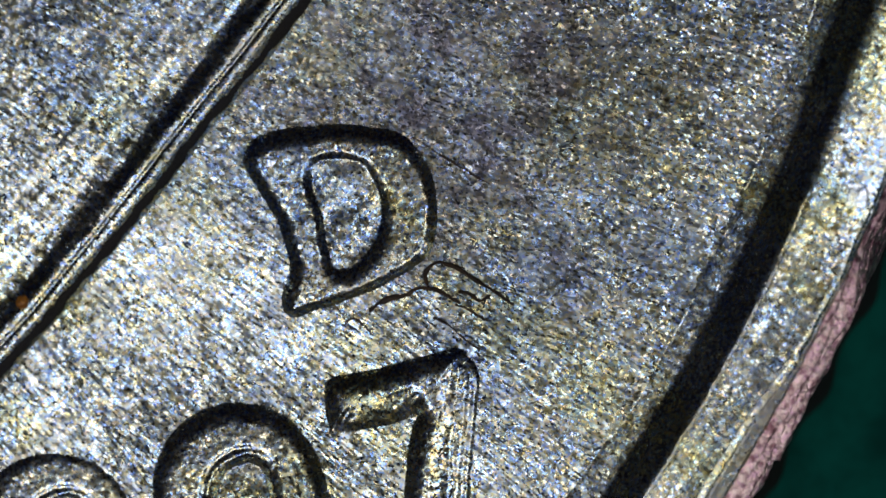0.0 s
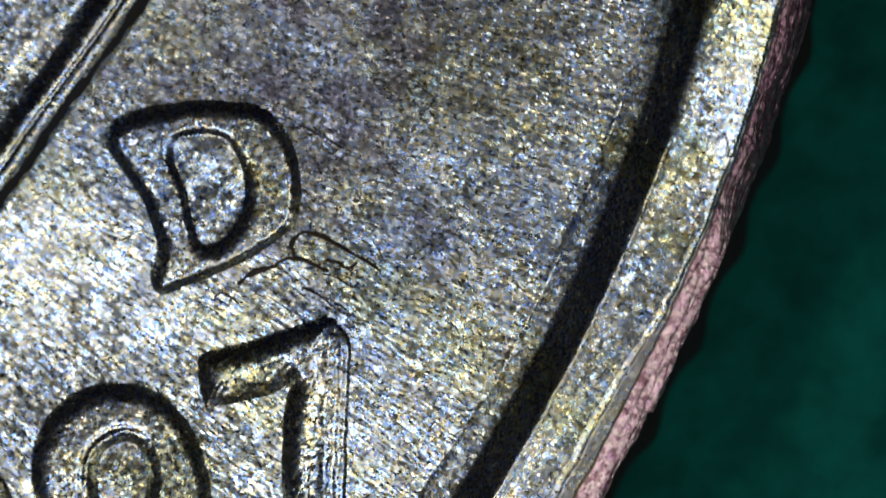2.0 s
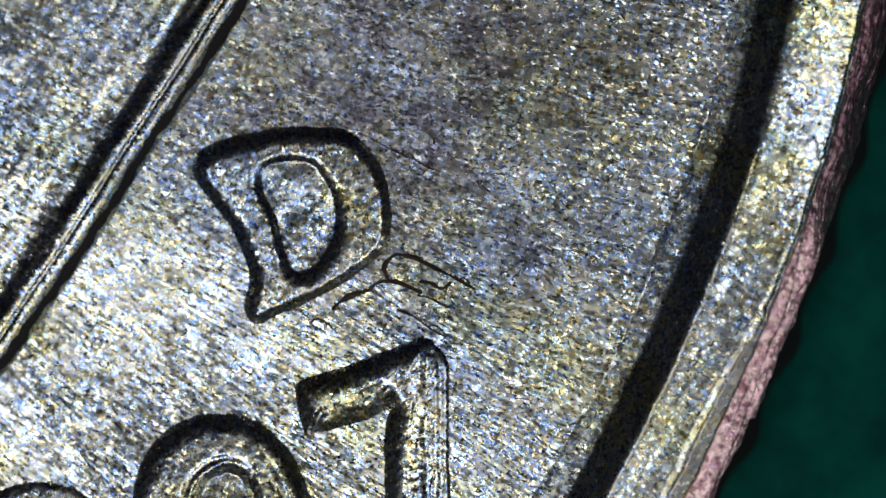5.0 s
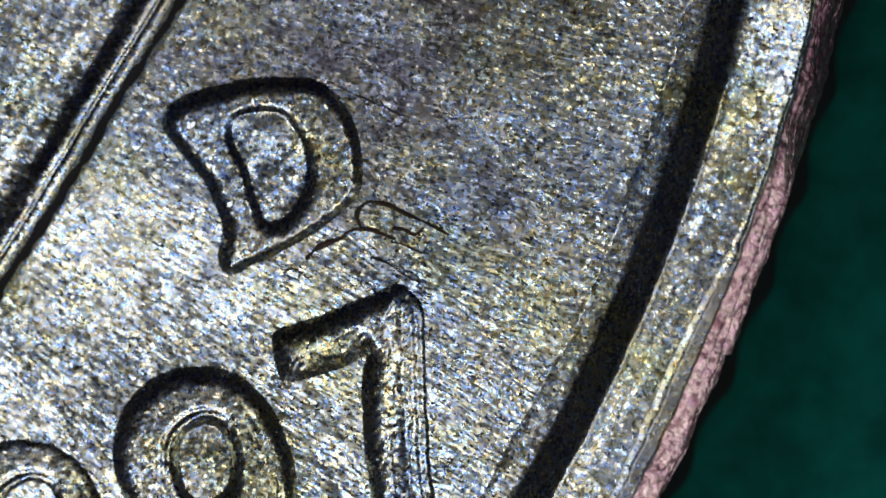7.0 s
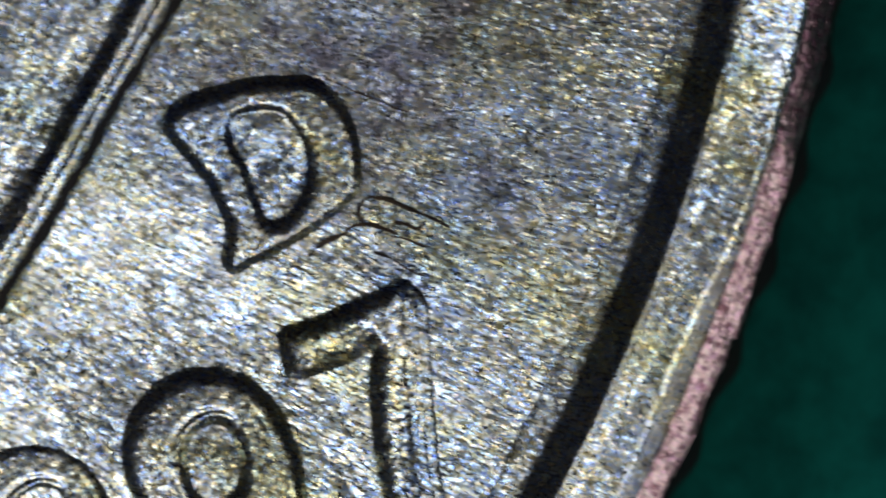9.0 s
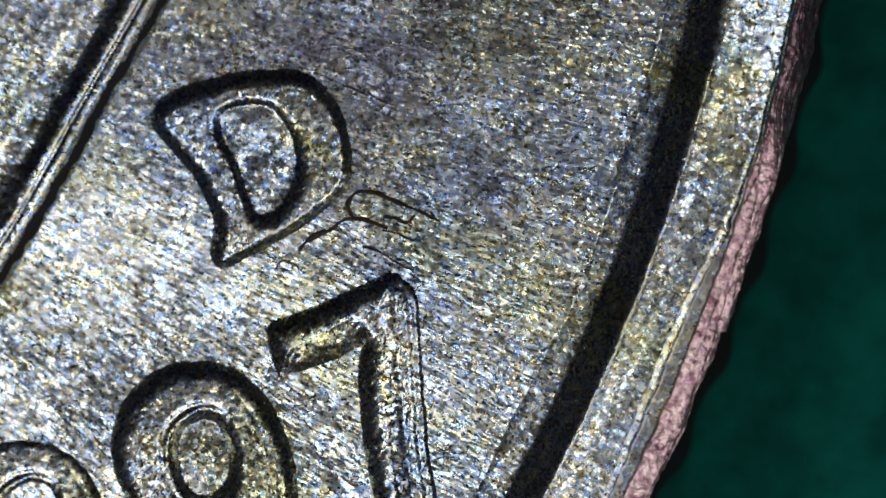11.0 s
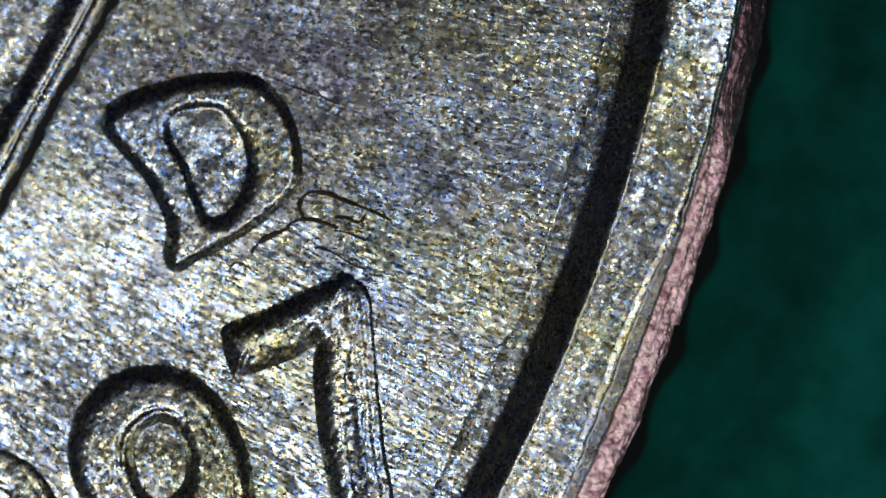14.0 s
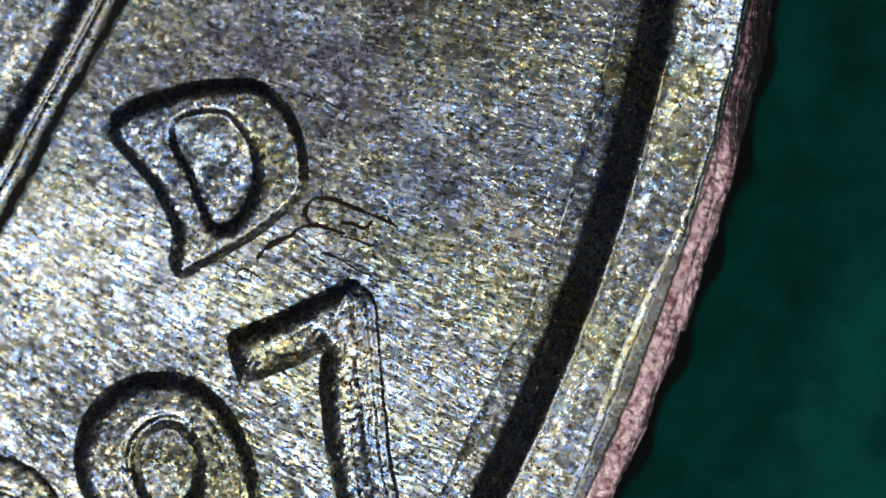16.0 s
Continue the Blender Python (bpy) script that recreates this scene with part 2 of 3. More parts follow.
def relief(name, lines, height, material, parent, label, step=0.007):
    """A raised shape over the field. height(x, y, step) gives mm over the field; what lies below is cut away."""
    p = np.vstack(lines)
    lo, hi = p.min(0) - 0.05, p.max(0) + 0.05
    xs, ys = np.arange(lo[0], hi[0], step), np.arange(lo[1], hi[1], step)
    x, y = np.meshgrid(xs, ys)
    h = height(x + 0.004 * lump(x, y, 14, 71) + 0.002 * lump(x, y, 45, 72), y + 0.004 * lump(x, y, 14, 73) + 0.002 * lump(x, y, 45, 74), step)
    keep = h > -0.02
    z = FIELD_Z + swell(x, y) + np.maximum(h, -0.025)
    cells = keep[:-1, :-1] | keep[1:, :-1] | keep[:-1, 1:] | keep[1:, 1:]
    index = np.arange(x.size).reshape(x.shape)
    q = np.stack([index[:-1, :-1], index[:-1, 1:], index[1:, 1:], index[1:, :-1]], -1)[cells]
    used, back = np.unique(q, return_inverse=True)
    v = np.stack([x.ravel(), y.ravel(), z.ravel()], -1)[used]
    return linked(name, v, back.reshape(-1, 4), material, parent, label)


def angles():
    """Angles round the coin, closer together on the side under the lens."""
    fine = np.radians(np.arange(-52, 8, 0.06))
    return np.concatenate([fine, np.radians(np.arange(8, 308, 1.0))])


def lathe(name, profile, material, parent, label):
    """profile(angle) gives arrays r, z from the inside outwards."""
    a = angles()
    r, z = profile(a[:, None])
    v = np.stack([r * np.cos(a)[:, None], r * np.sin(a)[:, None], z + 0 * r], -1)
    n, k = r.shape
    index = np.arange(n * k).reshape(n, k)
    nxt = np.roll(index, -1, 0)
    q = np.stack([index[:, :-1], index[:, 1:], nxt[:, 1:], nxt[:, :-1]], -1).reshape(-1, 4)
    return linked(name, v.reshape(-1, 3), q, material, parent, label)


# ---- the mat ----
def mat():
    n = 60
    s = np.linspace(-150, 150, n)
    x, y = np.meshgrid(s, s)
    index = np.arange(n * n).reshape(n, n)
    q = np.stack([index[:-1, :-1], index[:-1, 1:], index[1:, 1:], index[1:, :-1]], -1).reshape(-1, 4)
    ob = linked("ground", np.stack([x, y, 0 * x], -1).reshape(-1, 3), q, MAT)
    return tagged(ob, "dark green cloth mat under the coin, out of focus", "mat", kind="structure")


# ---- the coin ----
REEDS, REED_PHASE = 118, radians(-21.27)
CENTRE = Vector((-7.01, 3.13, 0))
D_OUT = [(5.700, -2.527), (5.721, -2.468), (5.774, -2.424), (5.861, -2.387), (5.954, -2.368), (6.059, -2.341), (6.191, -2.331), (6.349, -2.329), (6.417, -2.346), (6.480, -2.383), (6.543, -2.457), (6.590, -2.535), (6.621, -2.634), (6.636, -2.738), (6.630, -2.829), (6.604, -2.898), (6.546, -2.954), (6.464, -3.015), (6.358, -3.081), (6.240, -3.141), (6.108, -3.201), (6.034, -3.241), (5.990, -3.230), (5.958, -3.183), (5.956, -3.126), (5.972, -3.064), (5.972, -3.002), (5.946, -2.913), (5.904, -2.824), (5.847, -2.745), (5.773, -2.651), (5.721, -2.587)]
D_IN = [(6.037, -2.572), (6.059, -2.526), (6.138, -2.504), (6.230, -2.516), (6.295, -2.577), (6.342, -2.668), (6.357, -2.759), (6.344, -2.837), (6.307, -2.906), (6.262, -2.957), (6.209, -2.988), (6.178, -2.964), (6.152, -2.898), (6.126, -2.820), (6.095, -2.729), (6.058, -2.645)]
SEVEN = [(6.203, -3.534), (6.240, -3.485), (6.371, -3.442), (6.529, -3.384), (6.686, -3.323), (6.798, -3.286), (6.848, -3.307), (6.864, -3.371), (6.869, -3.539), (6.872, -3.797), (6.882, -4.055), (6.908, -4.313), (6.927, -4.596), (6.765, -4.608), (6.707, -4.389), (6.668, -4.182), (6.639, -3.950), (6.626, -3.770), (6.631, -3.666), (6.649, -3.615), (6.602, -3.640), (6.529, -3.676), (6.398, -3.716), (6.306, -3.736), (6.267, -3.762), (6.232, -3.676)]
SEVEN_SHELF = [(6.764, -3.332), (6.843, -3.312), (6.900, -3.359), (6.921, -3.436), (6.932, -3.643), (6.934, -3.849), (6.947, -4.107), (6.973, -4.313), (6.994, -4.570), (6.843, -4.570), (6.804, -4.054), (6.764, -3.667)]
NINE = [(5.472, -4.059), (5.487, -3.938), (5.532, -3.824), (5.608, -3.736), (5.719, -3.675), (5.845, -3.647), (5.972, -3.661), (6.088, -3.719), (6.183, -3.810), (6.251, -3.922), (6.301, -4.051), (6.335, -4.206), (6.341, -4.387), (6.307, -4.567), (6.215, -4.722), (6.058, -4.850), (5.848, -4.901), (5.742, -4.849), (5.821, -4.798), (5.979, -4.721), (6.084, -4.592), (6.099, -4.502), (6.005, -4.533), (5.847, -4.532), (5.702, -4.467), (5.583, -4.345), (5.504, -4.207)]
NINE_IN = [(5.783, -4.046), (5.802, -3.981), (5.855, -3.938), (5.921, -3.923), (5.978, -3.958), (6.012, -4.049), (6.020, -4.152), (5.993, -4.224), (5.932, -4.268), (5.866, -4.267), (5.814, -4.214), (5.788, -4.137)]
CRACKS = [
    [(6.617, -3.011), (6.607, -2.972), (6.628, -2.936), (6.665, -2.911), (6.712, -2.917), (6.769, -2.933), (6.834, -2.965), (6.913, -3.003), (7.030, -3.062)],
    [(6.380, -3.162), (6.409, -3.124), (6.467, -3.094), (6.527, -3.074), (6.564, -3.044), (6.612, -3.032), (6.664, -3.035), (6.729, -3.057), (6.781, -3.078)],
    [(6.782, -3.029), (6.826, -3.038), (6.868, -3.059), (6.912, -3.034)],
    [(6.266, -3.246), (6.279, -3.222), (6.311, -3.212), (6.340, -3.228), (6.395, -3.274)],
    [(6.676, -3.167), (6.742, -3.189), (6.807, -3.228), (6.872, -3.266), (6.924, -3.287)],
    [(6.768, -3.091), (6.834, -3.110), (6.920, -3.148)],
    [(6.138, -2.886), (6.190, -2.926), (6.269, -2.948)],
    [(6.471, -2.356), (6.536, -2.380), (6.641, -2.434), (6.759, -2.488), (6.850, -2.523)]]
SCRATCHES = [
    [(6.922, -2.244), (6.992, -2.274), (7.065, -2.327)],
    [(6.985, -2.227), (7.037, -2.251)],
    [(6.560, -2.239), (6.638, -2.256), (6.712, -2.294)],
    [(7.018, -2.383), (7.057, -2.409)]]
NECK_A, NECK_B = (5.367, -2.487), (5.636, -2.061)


def ring(*pairs):
    return np.array(pairs, float)


def wobble(a, amount, scale, seed):
    return amount * lump(a * 8.9, 0 * a, scale, seed)


def field_profile(a):
    r = np.concatenate([np.linspace(0.0, 4.6, 6), np.linspace(4.7, 8.30, 90), np.linspace(8.305, 8.46, 32)])[None, :]
    x, y = r * np.cos(a), r * np.sin(a)
    z = FIELD_Z + swell(x, y) + 0.003 * lump(x, y, 2.2, 3) + 0.002 * lump(x, y, 6.0, 4)
    rough = r + 0.010 * lump(x, y, 26.0, 14) + 0.006 * lump(x, y, 60.0, 15)
    z = z - 0.0042 * smooth((rough - 8.36) / 0.06)
    z = z + (0.0026 + 0.0008 * lump(x, y, 9.0, 12) + 0.0016 * lump(x, y, 34.0, 13)) * np.exp(-((r - 8.385) / 0.014) ** 2)
    return r + 0 * a, z


def bevel_at(a):
    grown = smooth((radians(-18.5) - a) / radians(6.5)) * smooth((a + radians(60)) / radians(10))
    return 0.02 + 0.075 * grown * (1 - 0.35 * smooth((radians(-26) - a) / radians(4)))


def edge_at(a):
    return 8.970 + wobble(a, 0.008, 5.0, 7) + wobble(a, 0.004, 18.0, 8)


def lean_at(a):
    """How far the rim tips outwards to look brighter, or inwards to look dimmer."""
    up = smooth((a + radians(20)) / radians(6))
    return 0.04 * up - 0.012 * (1 - up)


def rim_drop(a, r):
    """How far the tipped rim sinks towards its edge."""
    out = np.maximum(r - 8.74, 0)
    return lean_at(a) * (out + 7.0 * out ** 2)


def rim_profile(a):
    bevel = bevel_at(a)
    w = wobble(a, 0.006, 2.0, 1) + wobble(a, 0.003, 9.0, 2)
    top = 1.35
    one = 1 + 0 * a
    rise = ring((8.34, 1.2240), (8.365, 1.2300), (8.389, 1.2335), (8.42, 1.2347), (8.455, 1.2365), (8.478, 1.2390), (8.490, 1.2425), (8.502, 1.2490), (8.515, 1.2585), (8.55, 1.2830),
                (8.60, 1.3170), (8.635, 1.3415), (8.650, 1.3500), (8.662, 1.3535), (8.68, 1.3550), (8.71, 1.3545), (8.74, 1.352))
    rows = [(rr * one + w, zz * one) for rr, zz in rise]
    edge = edge_at(a)
    flat_end = edge - bevel
    for u in np.linspace(0.08, 0.88, 12):
        r = 8.74 + (flat_end - 8.74) * u
        rows.append((r, top - rim_drop(a, r) + 0.002 + 0.0014 * lump(a * 90, 0 * a + u * 3, 0.9, 11)))
    high = top - rim_drop(a, flat_end)
    rows += [(flat_end, high + 0.004 + 0 * a), (flat_end + 0.28 * (edge - flat_end), high + 0.004 - 0.06 * bevel),
             (flat_end + 0.36 * (edge - flat_end), high + 0.003 - 0.09 * bevel), (edge, high - 0.010 - 0.33 * bevel)]
    low = 1.270 + wobble(a, 0.010, 6.0, 21) + wobble(a, 0.006, 21.0, 22)
    rows += [(edge + 0.003, 0.3 * 1.3 + 0.7 * low), (edge + 0.004, 0.1 * 1.3 + 0.9 * low), (edge + 0.006, low), (edge - 0.04, low - 0.01)]
    return np.concatenate([r + 0 * a for r, z in rows], 1), np.concatenate([z + 0 * a for r, z in rows], 1)


def crest_highlight_profile(a):
    """A thin polished strip, lightened as a highlight, along the bevel's crest; sunk where the bevel runs out."""
    bevel = bevel_at(a)
    start = edge_at(a) - bevel
    sunk = 0.015 * (1 - smooth((bevel - 0.022) / 0.02)) - 0.003 - 0.0018 * lump(a * 60, 0 * a, 1.3, 41) - 0.001 * lump(a * 200, 0 * a, 1.3, 47)
    rows = [(start - 0.012 + (0.012 + 0.27 * bevel) * u + wobble(a, 0.0015, 12.0, 42), 1.3545 - 0.0075 * u - rim_drop(a, start) - sunk - 0.01 * (u in (0.0, 1.0)))
            for u in (0.0, 0.08, 0.25, 0.45, 0.65, 0.85, 0.95, 1.0)]
    return np.concatenate([r + 0 * a for r, z in rows], 1), np.concatenate([z + 0 * a for r, z in rows], 1)


def shaded_bevel_profile(a):
    """The smooth slope from the crest down to the sheared edge, its shade put into the grey."""
    bevel = bevel_at(a)
    start = edge_at(a) - bevel
    high = 1.352 - rim_drop(a, start)
    lift = 0.010 * smooth((bevel - 0.04) / 0.03) - 0.006
    rows = [(start + bevel * u, high - bevel * (0.06 + 0.25 * (u - 0.28) / 0.72 + 0.06 * ((u - 0.28) / 0.72) ** 2) + lift - 0.012 * (u in (0.28, 1.0)) + 0.002 * lump(a * 50, 0 * a + u * 4, 1.0, 45) + 0.0012 * lump(a * 130, 0 * a + u * 9, 1.0, 46))
            for u in (0.28, 0.30, 0.45, 0.6, 0.75, 0.9, 0.985, 1.0)]
    return np.concatenate([r + 0 * a for r, z in rows], 1), np.concatenate([z + 0 * a for r, z in rows], 1)


def lip_highlight_profile(a):
    """The same lightened strip along the inner lip of the rim."""
    sunk = 0.010 * (1 - smooth((radians(-13) - a) / radians(4))) - 0.0024 - 0.0022 * lump(a * 70, 0 * a, 1.1, 43)
    w = wobble(a, 0.006, 2.0, 1) + wobble(a, 0.003, 9.0, 2) + wobble(a, 0.003, 14.0, 44)
    rows = [(8.656 + 0.026 * u + w, 1.3565 - 0.001 * u - 0.0045 * u * u - sunk - 0.01 * (u in (0.0, 1.0))) for u in (0.0, 0.15, 0.5, 0.85, 1.0)]
    return np.concatenate([r + 0 * a for r, z in rows], 1), np.concatenate([z + 0 * a for r, z in rows], 1)


def reeded(a, depth):
    return depth * (0.5 + 0.5 * np.cos((a - REED_PHASE) * REEDS)) ** 1.4


def core_profile(a):
    z = np.concatenate([np.linspace(1.300, 1.205, 44), np.linspace(1.20, 1.0, 24), np.linspace(0.95, 0.68, 5)])[None, :] + 0 * a
    near = (z > 1.01)
    z = z + 0.006 * lump(a * 60, z * 25, 1.1, 33) * near
    # a shelf shaped to catch the lamp, a steep slope where it should look dark
    shelf = np.interp(z, [0.68, 0.95, 1.16, 1.205, 1.235, 1.262, 1.268, 1.276, 1.283, 1.290, 1.300], [8.96, 9.00, 9.045, 9.070, 9.075, 9.066, 9.050, 9.018, 8.985, 8.955, 8.92])
    steep_side = np.interp(z, [0.68, 0.95, 1.05, 1.15, 1.25, 1.29, 1.300], [8.96, 9.03, 9.052, 9.035, 9.000, 8.965, 8.92])
    shelf_share = smooth((radians(-17.0) - a) / radians(1.5)) * (0.85 + 0.15 * lump(a * 9, 0 * a, 3.0, 39))
    r = steep_side + (shelf - steep_side) * shelf_share
    # the step where the sheared copper has broken away
    r = r + 0.025 * smooth((a - radians(-23.58)) / radians(0.08)) * smooth((radians(-23.58 + 2.2) - a) / radians(1.5)) * (z < 1.25)
    r = r + reeded(a, 0.005) * smooth((1.255 - z) / 0.025)
    # shear lines along the edge, ragged flakes, and cracks between them
    r = r + (0.007 * lump(a * 22, z * 150, 1.0, 36) + 0.005 * lump(a * 60, z * 260, 1.0, 37)) * near
    r = r + 0.010 * lump(a * 90, z * 12, 0.5, 31) + 0.006 * lump(a * 90, z * 20, 1.7, 32) + 0.004 * lump(a * 90, z * 40, 4.1, 38)
    r = r - 0.020 * np.exp(-(lump(a * 15 + z * 6, z * 90, 1.0, 34) / 0.08) ** 2) * near
    r = np.concatenate([8.6 + 0 * a, r, 8.6 + 0 * a], 1)
    z = np.concatenate([1.300 + 0 * a, z, 0.68 + 0 * a], 1)
    return r, z


def base_profile(a):
    z = np.array([0.62, 0.60, 0.40, 0.2, 0.1, 0.04, 0.0, 0.0])[None, :] + 0 * a
    r = np.array([8.6, 8.93, 8.945, 8.945, 8.945, 8.93, 8.89, 0.0])[None, :] + 0 * a
    grow = np.array([0, 0.3, 1, 1, 1, 0.6, 0, 0])[None, :]
    return r + grow * reeded(a, 0.045), z


def letter_d(x, y, step):
    out, inn = distance(x, y, rounded(D_OUT)), -distance(x, y, rounded(D_IN))
    h = np.minimum(slope(out, 0.088, step), np.where(inn > 0, slope(inn, 0.085, step), 0.06))
    h = 0.046 * h
    # the counter was never struck full: its floor climbs towards the top
    floor = 0.014 + 0.008 * smooth((y + 2.80) / 0.30) + 0.004 * lump(x, y, 10, 15) + 0.0015 * lump(x, y, 23, 19)
    h = np.where(inn < 0.07, np.maximum(h, np.clip(floor, 0.002, 0.043)), h)
    return np.where(h > 0.0, h + 0.0015 * lump(x, y, 9, 5) * smooth(h / 0.03) + 0.0008 * lump(x, y, 30, 16) + 0.0007 * lump(x, y, 75, 16), h)


def digit_seven(x, y, step):
    h = 0.048 * slope(distance(x, y, rounded(SEVEN, n=4)), 0.105, step, -0.75)
    d = distance(x, y, rounded(SEVEN_SHELF))
    shelf = 0.012 * slope(d, 0.03, step) + 0.010 * smooth((d - 0.035) / 0.03)
    return np.maximum(h, shelf) + 0.0015 * lump(x, y, 9, 6) + 0.0008 * lump(x, y, 30, 17) + 0.0007 * lump(x, y, 75, 17)


def digit_nine(x, y, step):
    out, inn = distance(x, y, rounded(NINE)), -distance(x, y, rounded(NINE_IN))
    h = 0.050 * np.minimum(slope(out, 0.100, step, 0.2), np.where(inn > 0, slope(inn, 0.080, step), 0.03))
    h = h - 0.007 * np.exp(-((inn - 0.062) / 0.014) ** 2) * smooth((0.3 - x + np.mean(NINE_IN, 0)[0]) / 0.4)
    edge = np.exp(-((out - 0.135) / 0.010) ** 2) + np.exp(-((out - 0.095) / 0.008) ** 2)
    h = h - 0.005 * edge * smooth((x - np.mean(NINE_IN, 0)[0] - 0.15) / 0.1)
    return h + (0.002 * lump(x, y, 9, 9) + 0.0008 * lump(x, y, 30, 18) + 0.0007 * lump(x, y, 75, 18)) * (h > 0)


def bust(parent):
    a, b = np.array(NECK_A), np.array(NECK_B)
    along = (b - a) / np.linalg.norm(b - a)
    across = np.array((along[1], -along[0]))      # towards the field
    u = np.concatenate([np.arange(-3.2, 4.2, 0.012)])
    s = np.concatenate([np.linspace(-4.5, -0.4, 60), np.arange(-0.39, 0.155, 0.007)])
    ss, uu = np.meshgrid(s, u)
    bend = -0.02 * (uu ** 2) * 0.5 + 0.006 * lump(uu, 0 * uu, 4.0, 51)
    px = a[0] + along[0] * uu + across[0] * (ss + bend)
    py = a[1] + along[1] * uu + across[1] * (ss + bend)
    keys = ring((-4.5, -0.03), (-4.3, 0.03), (-2.2, 0.138), (-1.5, 0.112), (-0.40, 0.066), (-0.24, 0.0575), (-0.17, 0.0540), (-0.145, 0.0532), (-0.125, 0.0535), (-0.105, 0.0555), (-0.08, 0.0605),
                (-0.055, 0.0675), (-0.038, 0.0722), (-0.024, 0.0748), (-0.004, 0.0748), (0.004, 0.071), (0.013, 0.0650), (0.020, 0.069), (0.028, 0.0715), (0.045, 0.0715), (0.054, 0.0705),
                (0.061, 0.067), (0.108, 0.010), (0.118, -0.004), (0.16, -0.03))
    h = np.interp(ss, keys[:, 0], keys[:, 1]) + 0.002 * lump(px, py, 5, 52) + 0.0015 * lump(px, py, 14, 54) * np.exp(-((ss + 0.2) / 0.09) ** 2) + 0.002 * lump(uu * 0.6, ss * 5, 6, 53)
    end = smooth((uu + 3.2) / 0.15) * smooth((4.2 - uu) / 0.15)
    h = np.where(ss > 0.12, h, h * end - 0.02 * (1 - end))
    n, k = ss.shape
    index = np.arange(n * k).reshape(n, k)
    q = np.stack([index[:-1, :-1], index[1:, :-1], index[1:, 1:], index[:-1, 1:]], -1).reshape(-1, 4)
    made = linked("bust_relief", np.stack([px, py, FIELD_Z + swell(px, py) * smooth((ss + 0.6) / 0.5) + h], -1).reshape(-1, 3), q, NICKEL, parent,
                  "edge of the raised neck with a polished ridge")
    # black strip between neck and field: the corner's shade painted in, with dirt
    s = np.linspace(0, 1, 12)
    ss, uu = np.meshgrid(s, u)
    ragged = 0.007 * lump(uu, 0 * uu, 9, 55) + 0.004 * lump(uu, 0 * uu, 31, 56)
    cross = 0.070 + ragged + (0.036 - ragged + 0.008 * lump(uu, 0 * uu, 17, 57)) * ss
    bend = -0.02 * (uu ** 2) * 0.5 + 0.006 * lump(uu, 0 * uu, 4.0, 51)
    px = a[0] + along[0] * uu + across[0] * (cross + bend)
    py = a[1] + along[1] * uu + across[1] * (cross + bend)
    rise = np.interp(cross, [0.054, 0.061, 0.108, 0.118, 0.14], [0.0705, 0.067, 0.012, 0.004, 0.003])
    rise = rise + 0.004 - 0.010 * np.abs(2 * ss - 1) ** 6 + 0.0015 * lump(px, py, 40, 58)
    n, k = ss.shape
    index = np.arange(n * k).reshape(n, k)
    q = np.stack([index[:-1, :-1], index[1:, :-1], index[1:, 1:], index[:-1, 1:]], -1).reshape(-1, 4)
    linked("neck_shade", np.stack([px, py, FIELD_Z + swell(px, py) + rise], -1).reshape(-1, 3), q, SHADE_GRIME, parent, "black strip along the neck, painted shade with some dirt")
    return made


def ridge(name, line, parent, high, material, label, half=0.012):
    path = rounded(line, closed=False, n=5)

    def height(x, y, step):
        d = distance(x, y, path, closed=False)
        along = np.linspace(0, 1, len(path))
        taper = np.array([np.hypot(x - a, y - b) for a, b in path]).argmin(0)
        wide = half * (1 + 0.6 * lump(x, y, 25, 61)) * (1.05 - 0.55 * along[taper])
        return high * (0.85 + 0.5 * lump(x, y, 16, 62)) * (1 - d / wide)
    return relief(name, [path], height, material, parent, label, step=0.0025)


def facet(name, x, y, z, size, lean_x, lean_y, material, parent, label):
    """A small bright nick: a tilted, ragged flat that sinks into the metal round it."""
    n = 14
    u = np.linspace(-1, 1, n)
    gx, gy = np.meshgrid(u, u)
    far = np.hypot(gx, gy) * (1 + 0.5 * lump(gx + 0.3, gy, 1.7, 81))
    h = -(gx * lean_x + gy * lean_y) * size * 0.75 - 0.004 - 0.004 * smooth((far - 0.5) / 0.5) + 0.0006 * lump(gx, gy, 5, 82)
    v = np.stack([x + gx * size, y + gy * size, z + h], -1).reshape(-1, 3)
    index = np.arange(n * n).reshape(n, n)
    q = np.stack([index[:-1, :-1], index[:-1, 1:], index[1:, 1:], index[1:, :-1]], -1).reshape(-1, 4)
    return linked(name, v, q, material, parent, label)


def grain_of_dust(x, y, z, size, parent):
    bm = bmesh.new()
    bmesh.ops.create_icosphere(bm, subdivisions=3, radius=size)
    for v in bm.verts:
        v.co *= 1 + 0.25 * noise.noise(v.co / size * 1.3)
        v.co.z *= 0.7
    verts = [(v.co.x + x, v.co.y + y, v.co.z + z) for v in bm.verts]
    faces = [[v.index for v in f.verts] for f in bm.faces]
    bm.free()
    return linked("dust_grain", verts, faces, AMBER, parent, "tiny amber grain of dirt stuck to the coin")


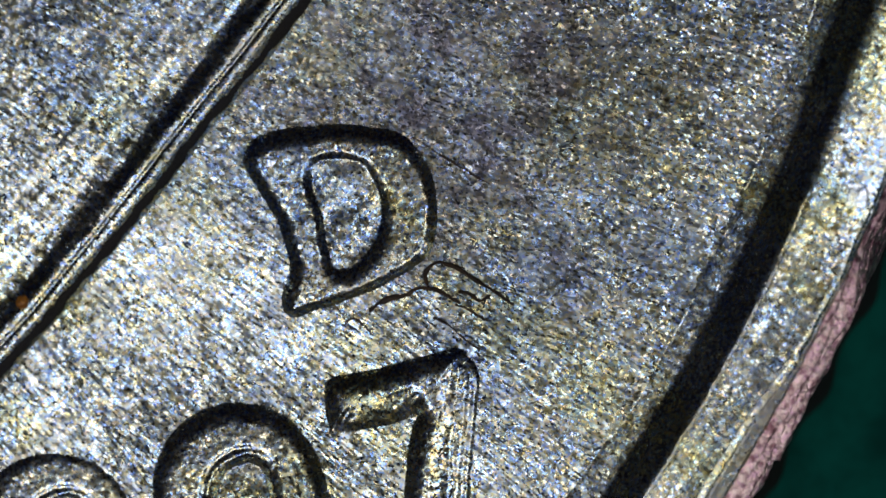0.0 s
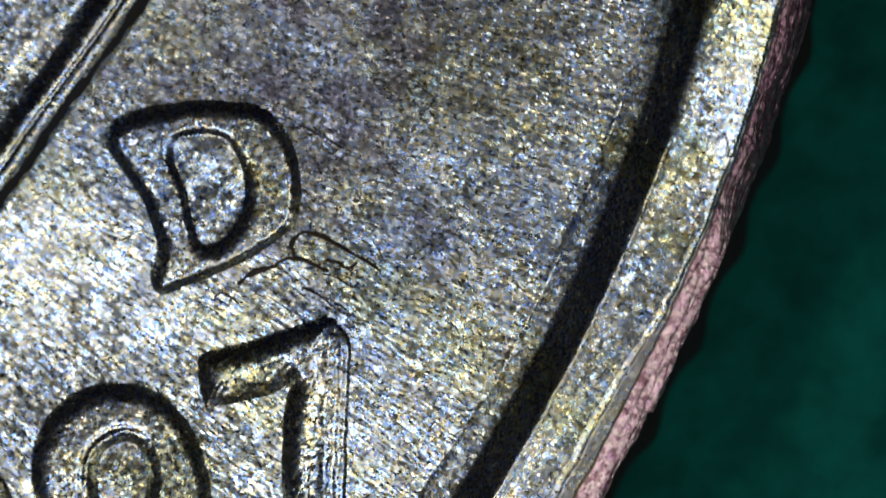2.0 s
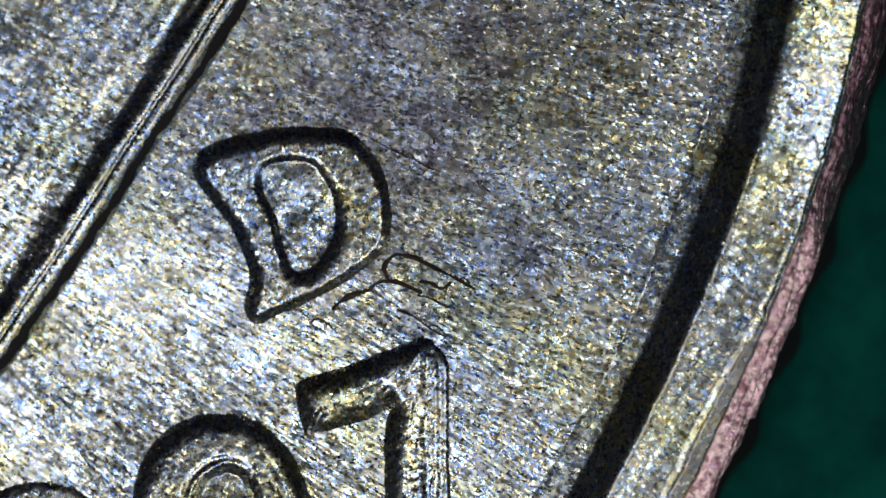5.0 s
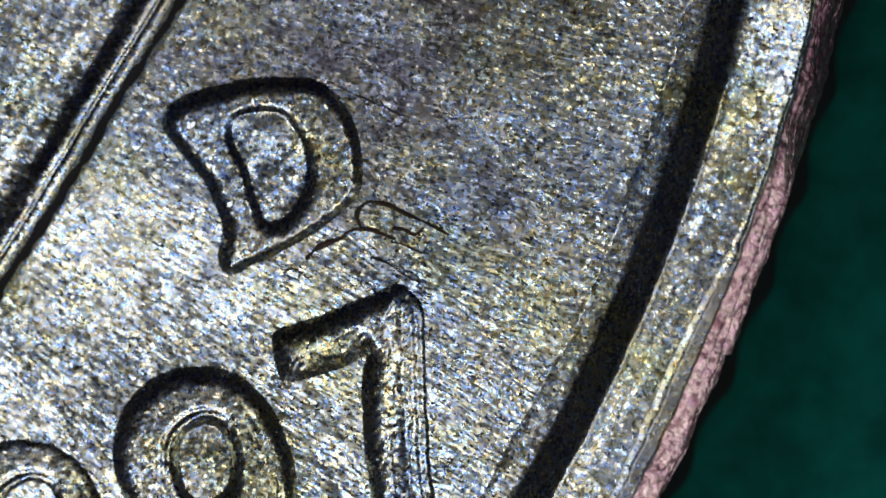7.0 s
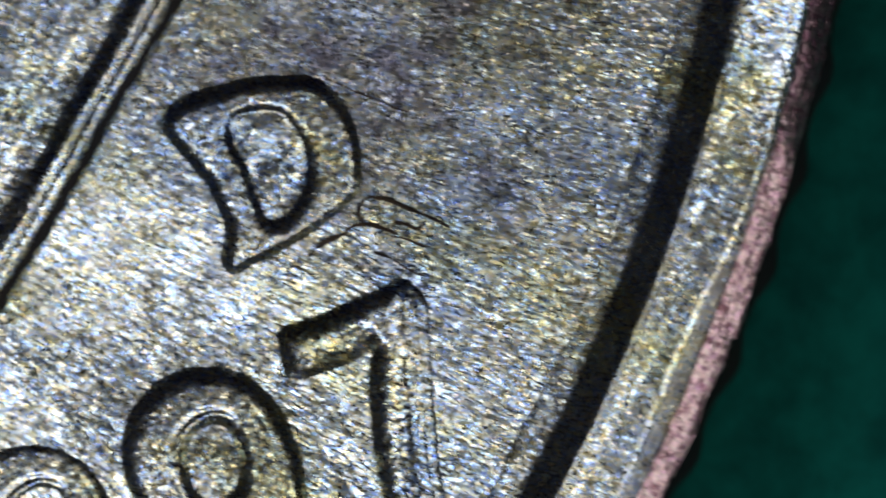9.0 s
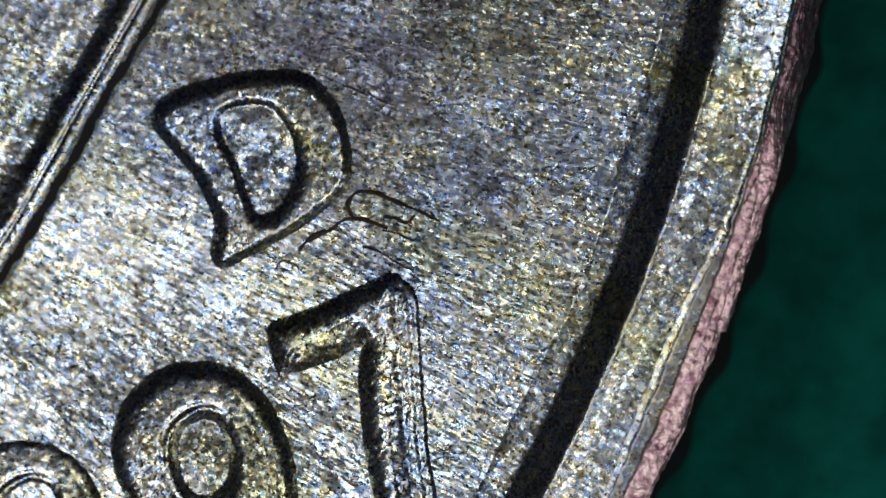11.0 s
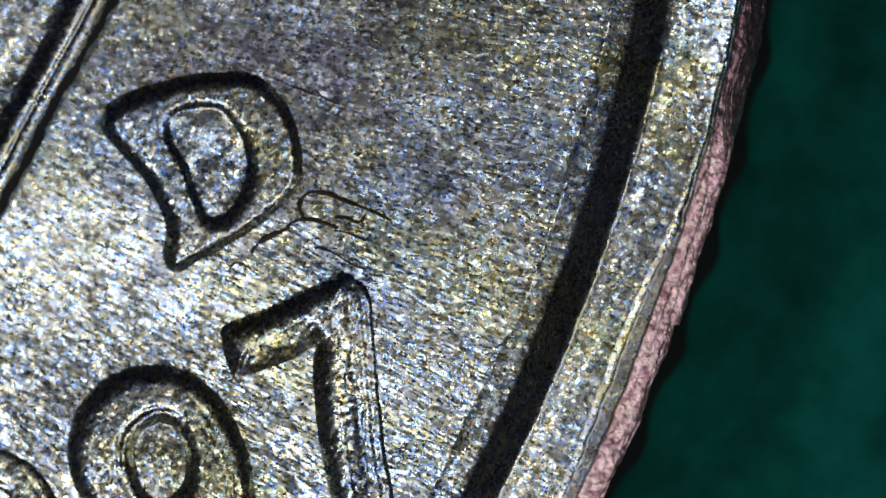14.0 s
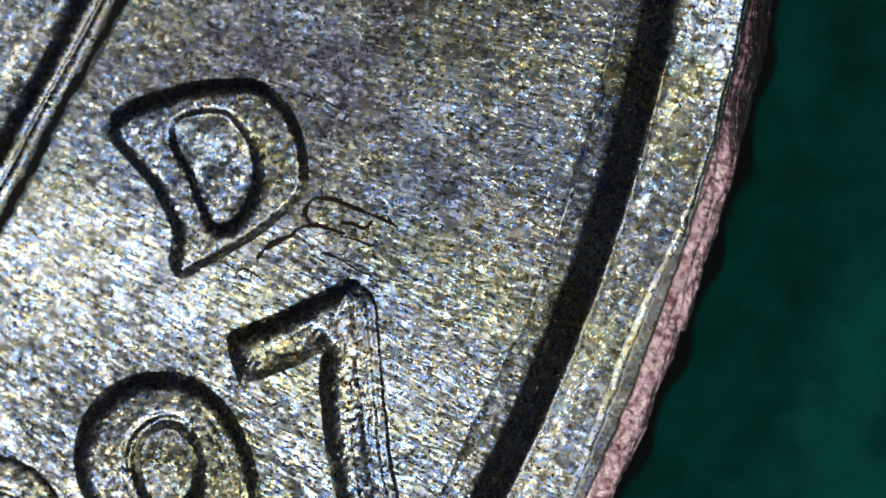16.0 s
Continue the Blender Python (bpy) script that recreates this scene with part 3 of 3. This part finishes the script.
def coin():
    top = new("coin")
    tagged(top, "worn copper-nickel clad coin lying flat on a green mat", "coin")
    linked_parts = [lathe("obverse_field", field_profile, NICKEL, top, "brushed silvery field with dark toning"),
                    lathe("rim", rim_profile, RIM, top, "raised silvery rim with a bevelled edge"),
                    lathe("crest_highlight", crest_highlight_profile, CREST, top, "thin polished crest of the bevel, lightened for its highlight"),
                    lathe("shaded_bevel", shaded_bevel_profile, BEVEL, top, "smooth bevel of the rim, darkened grey for its shade"),
                    lathe("lip_highlight", lip_highlight_profile, CREST, top, "thin polished inner lip of the rim, lightened for its highlight"),
                    lathe("copper_core", core_profile, COPPER, top, "pinkish sheared copper core"),
                    # the lower layer's black is painted shade on its reeds
                    lathe("lower_clad", base_profile, SHADE_GRIME, top, "reeded lower layer, coloured black for its shade")]
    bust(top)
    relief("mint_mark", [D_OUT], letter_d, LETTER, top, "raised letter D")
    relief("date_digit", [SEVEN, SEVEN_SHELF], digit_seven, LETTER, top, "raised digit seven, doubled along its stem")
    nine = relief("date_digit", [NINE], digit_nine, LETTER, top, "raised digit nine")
    # the other nine, further round the rim
    twin = new("date_digit", nine.data)
    twin.parent = top
    tagged(twin, "raised digit nine")
    sx, sy = (-0.818, -0.273)
    mx, my = (5.846, -4.049)
    mid = Vector((mx * MM, my * MM, 0))
    twin.matrix_local = Matrix.Translation(mid + Vector((sx * MM, sy * MM, 0))) @ pose(0, 0, 0, 0, 0, -5) @ Matrix.Translation(-mid)
    # the cracks' dark colour stands for shade on their steep sides
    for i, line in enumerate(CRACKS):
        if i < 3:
            ridge("die_crack", line, top, 0.014, CRACK_SHADE, "thin raised crack, its shaded walls painted dark brown")
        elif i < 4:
            ridge("die_crack", line, top, 0.010, CRACK_SHADE, "short raised crack, its shaded walls painted dark brown", 0.009)
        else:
            ridge("die_crack", line, top, 0.007, CRACK_SHADE, "hairline crack", 0.005)
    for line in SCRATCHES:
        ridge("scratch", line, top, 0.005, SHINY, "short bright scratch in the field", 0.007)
    x, y = 8.566, -2.405
    r, a = math.hypot(x, y), math.atan2(y, x)
    facet("nick", x, y, 1.3590 - float(rim_drop(a, r)), 0.060, 0.14, -0.07, SHINY, top, "bright polished nick on the rim")
    x, y = 7.981, -2.874
    facet("nick", x, y, FIELD_Z + float(swell(x, y)) + 0.007, 0.03, 0.244, -0.117, SHINY, top, "bright polished nick in the field")
    x, y = 5.851, -2.550
    facet("nick", x, y, FIELD_Z + float(swell(x, y)) + 0.052, 0.03, 0.24, -0.12, SHINY, top, "bright polished nick on the letter")
    x, y = 4.781, -3.320
    grain_of_dust(x, y, FIELD_Z + float(swell(x, y)) + 0.08, 0.030, top)
    return top


mat()
coin_thing = coin()

# seconds, slide in mm, turn in degrees about the middle of the view
SLIDE = [
    (0.0, 0.2929, -0.3216, -7.189),
    (0.5, 0.3244, -0.2923, -6.910),
    (0.7, 0.2728, -0.3172, -6.685),
    (1.0, 0.1686, -0.3896, -6.349),
    (1.2, 0.0557, -0.4208, -5.948),
    (1.5, -0.0563, -0.4448, -5.348),
    (1.6, -0.1084, -0.4115, -5.133),
    (1.7, -0.2197, -0.3042, -4.917),
    (1.8, -0.2860, -0.2258, -4.702),
    (1.9, -0.3100, -0.1792, -4.487),
    (2.0, -0.3165, -0.1615, -4.272),
    (2.5, -0.3075, -0.0969, -3.836),
    (2.8, -0.3000, -0.0902, -3.642),
    (2.9, -0.3020, -0.1040, -3.578),
    (3.0, -0.2470, -0.1280, -3.513),
    (3.1, -0.1304, -0.1469, -3.411),
    (3.2, -0.0499, -0.1585, -3.308),
    (3.3, -0.0064, -0.1724, -3.206),
    (3.5, 0.0713, -0.2708, -3.001),
    (3.7, 0.0936, -0.3357, -2.692),
    (5.8, 0.0418, -0.2009, -1.182),
    (6.0, -0.0021, -0.1389, -0.995),
    (6.5, 0.0182, -0.0850, -0.446),
    (7.0, 0.0000, 0.0000, 0.000),
    (7.5, -0.0005, 0.0049, 0.344),
    (8.0, -0.0013, 0.0010, 0.332),
    (8.2, 0.0455, 0.0103, 0.618),
    (8.3, 0.0839, 0.0105, 0.761),
    (8.5, 0.1629, -0.0022, 1.047),
    (8.7, 0.1607, 0.0120, 1.314),
    (8.8, 0.1356, 0.0102, 1.448),
    (8.9, 0.0947, 0.0190, 1.581),
    (9.0, 0.0106, 0.0316, 1.715),
    (9.2, -0.0291, 0.0569, 1.818),
    (11.5, -0.0470, 0.0643, 1.916),
    (12.0, -0.1908, 0.1382, 2.178),
    (12.5, -0.2331, 0.1350, 2.397),
    (13.0, -0.2449, 0.0924, 2.628),
    (13.5, -0.2775, 0.0772, 2.822),
    (14.0, -0.2603, 0.0666, 3.017),
    (14.5, -0.2658, 0.0680, 3.056),
    (15.0, -0.2680, 0.0663, 3.028),
    (15.5, -0.2689, 0.0654, 3.081),
    (16.0, -0.2329, 0.0385, 3.083),
]


def motions():
    rows = []
    for t, dx, dy, turn in SLIDE:
        m = Matrix.Translation(Vector((dx, dy, 0)) * MM) @ pose(0, 0, 0, 0, 0, turn) @ Matrix.Translation(CENTRE * MM)
        rows.append((t, m))
    walk(coin_thing, rows)


motions()
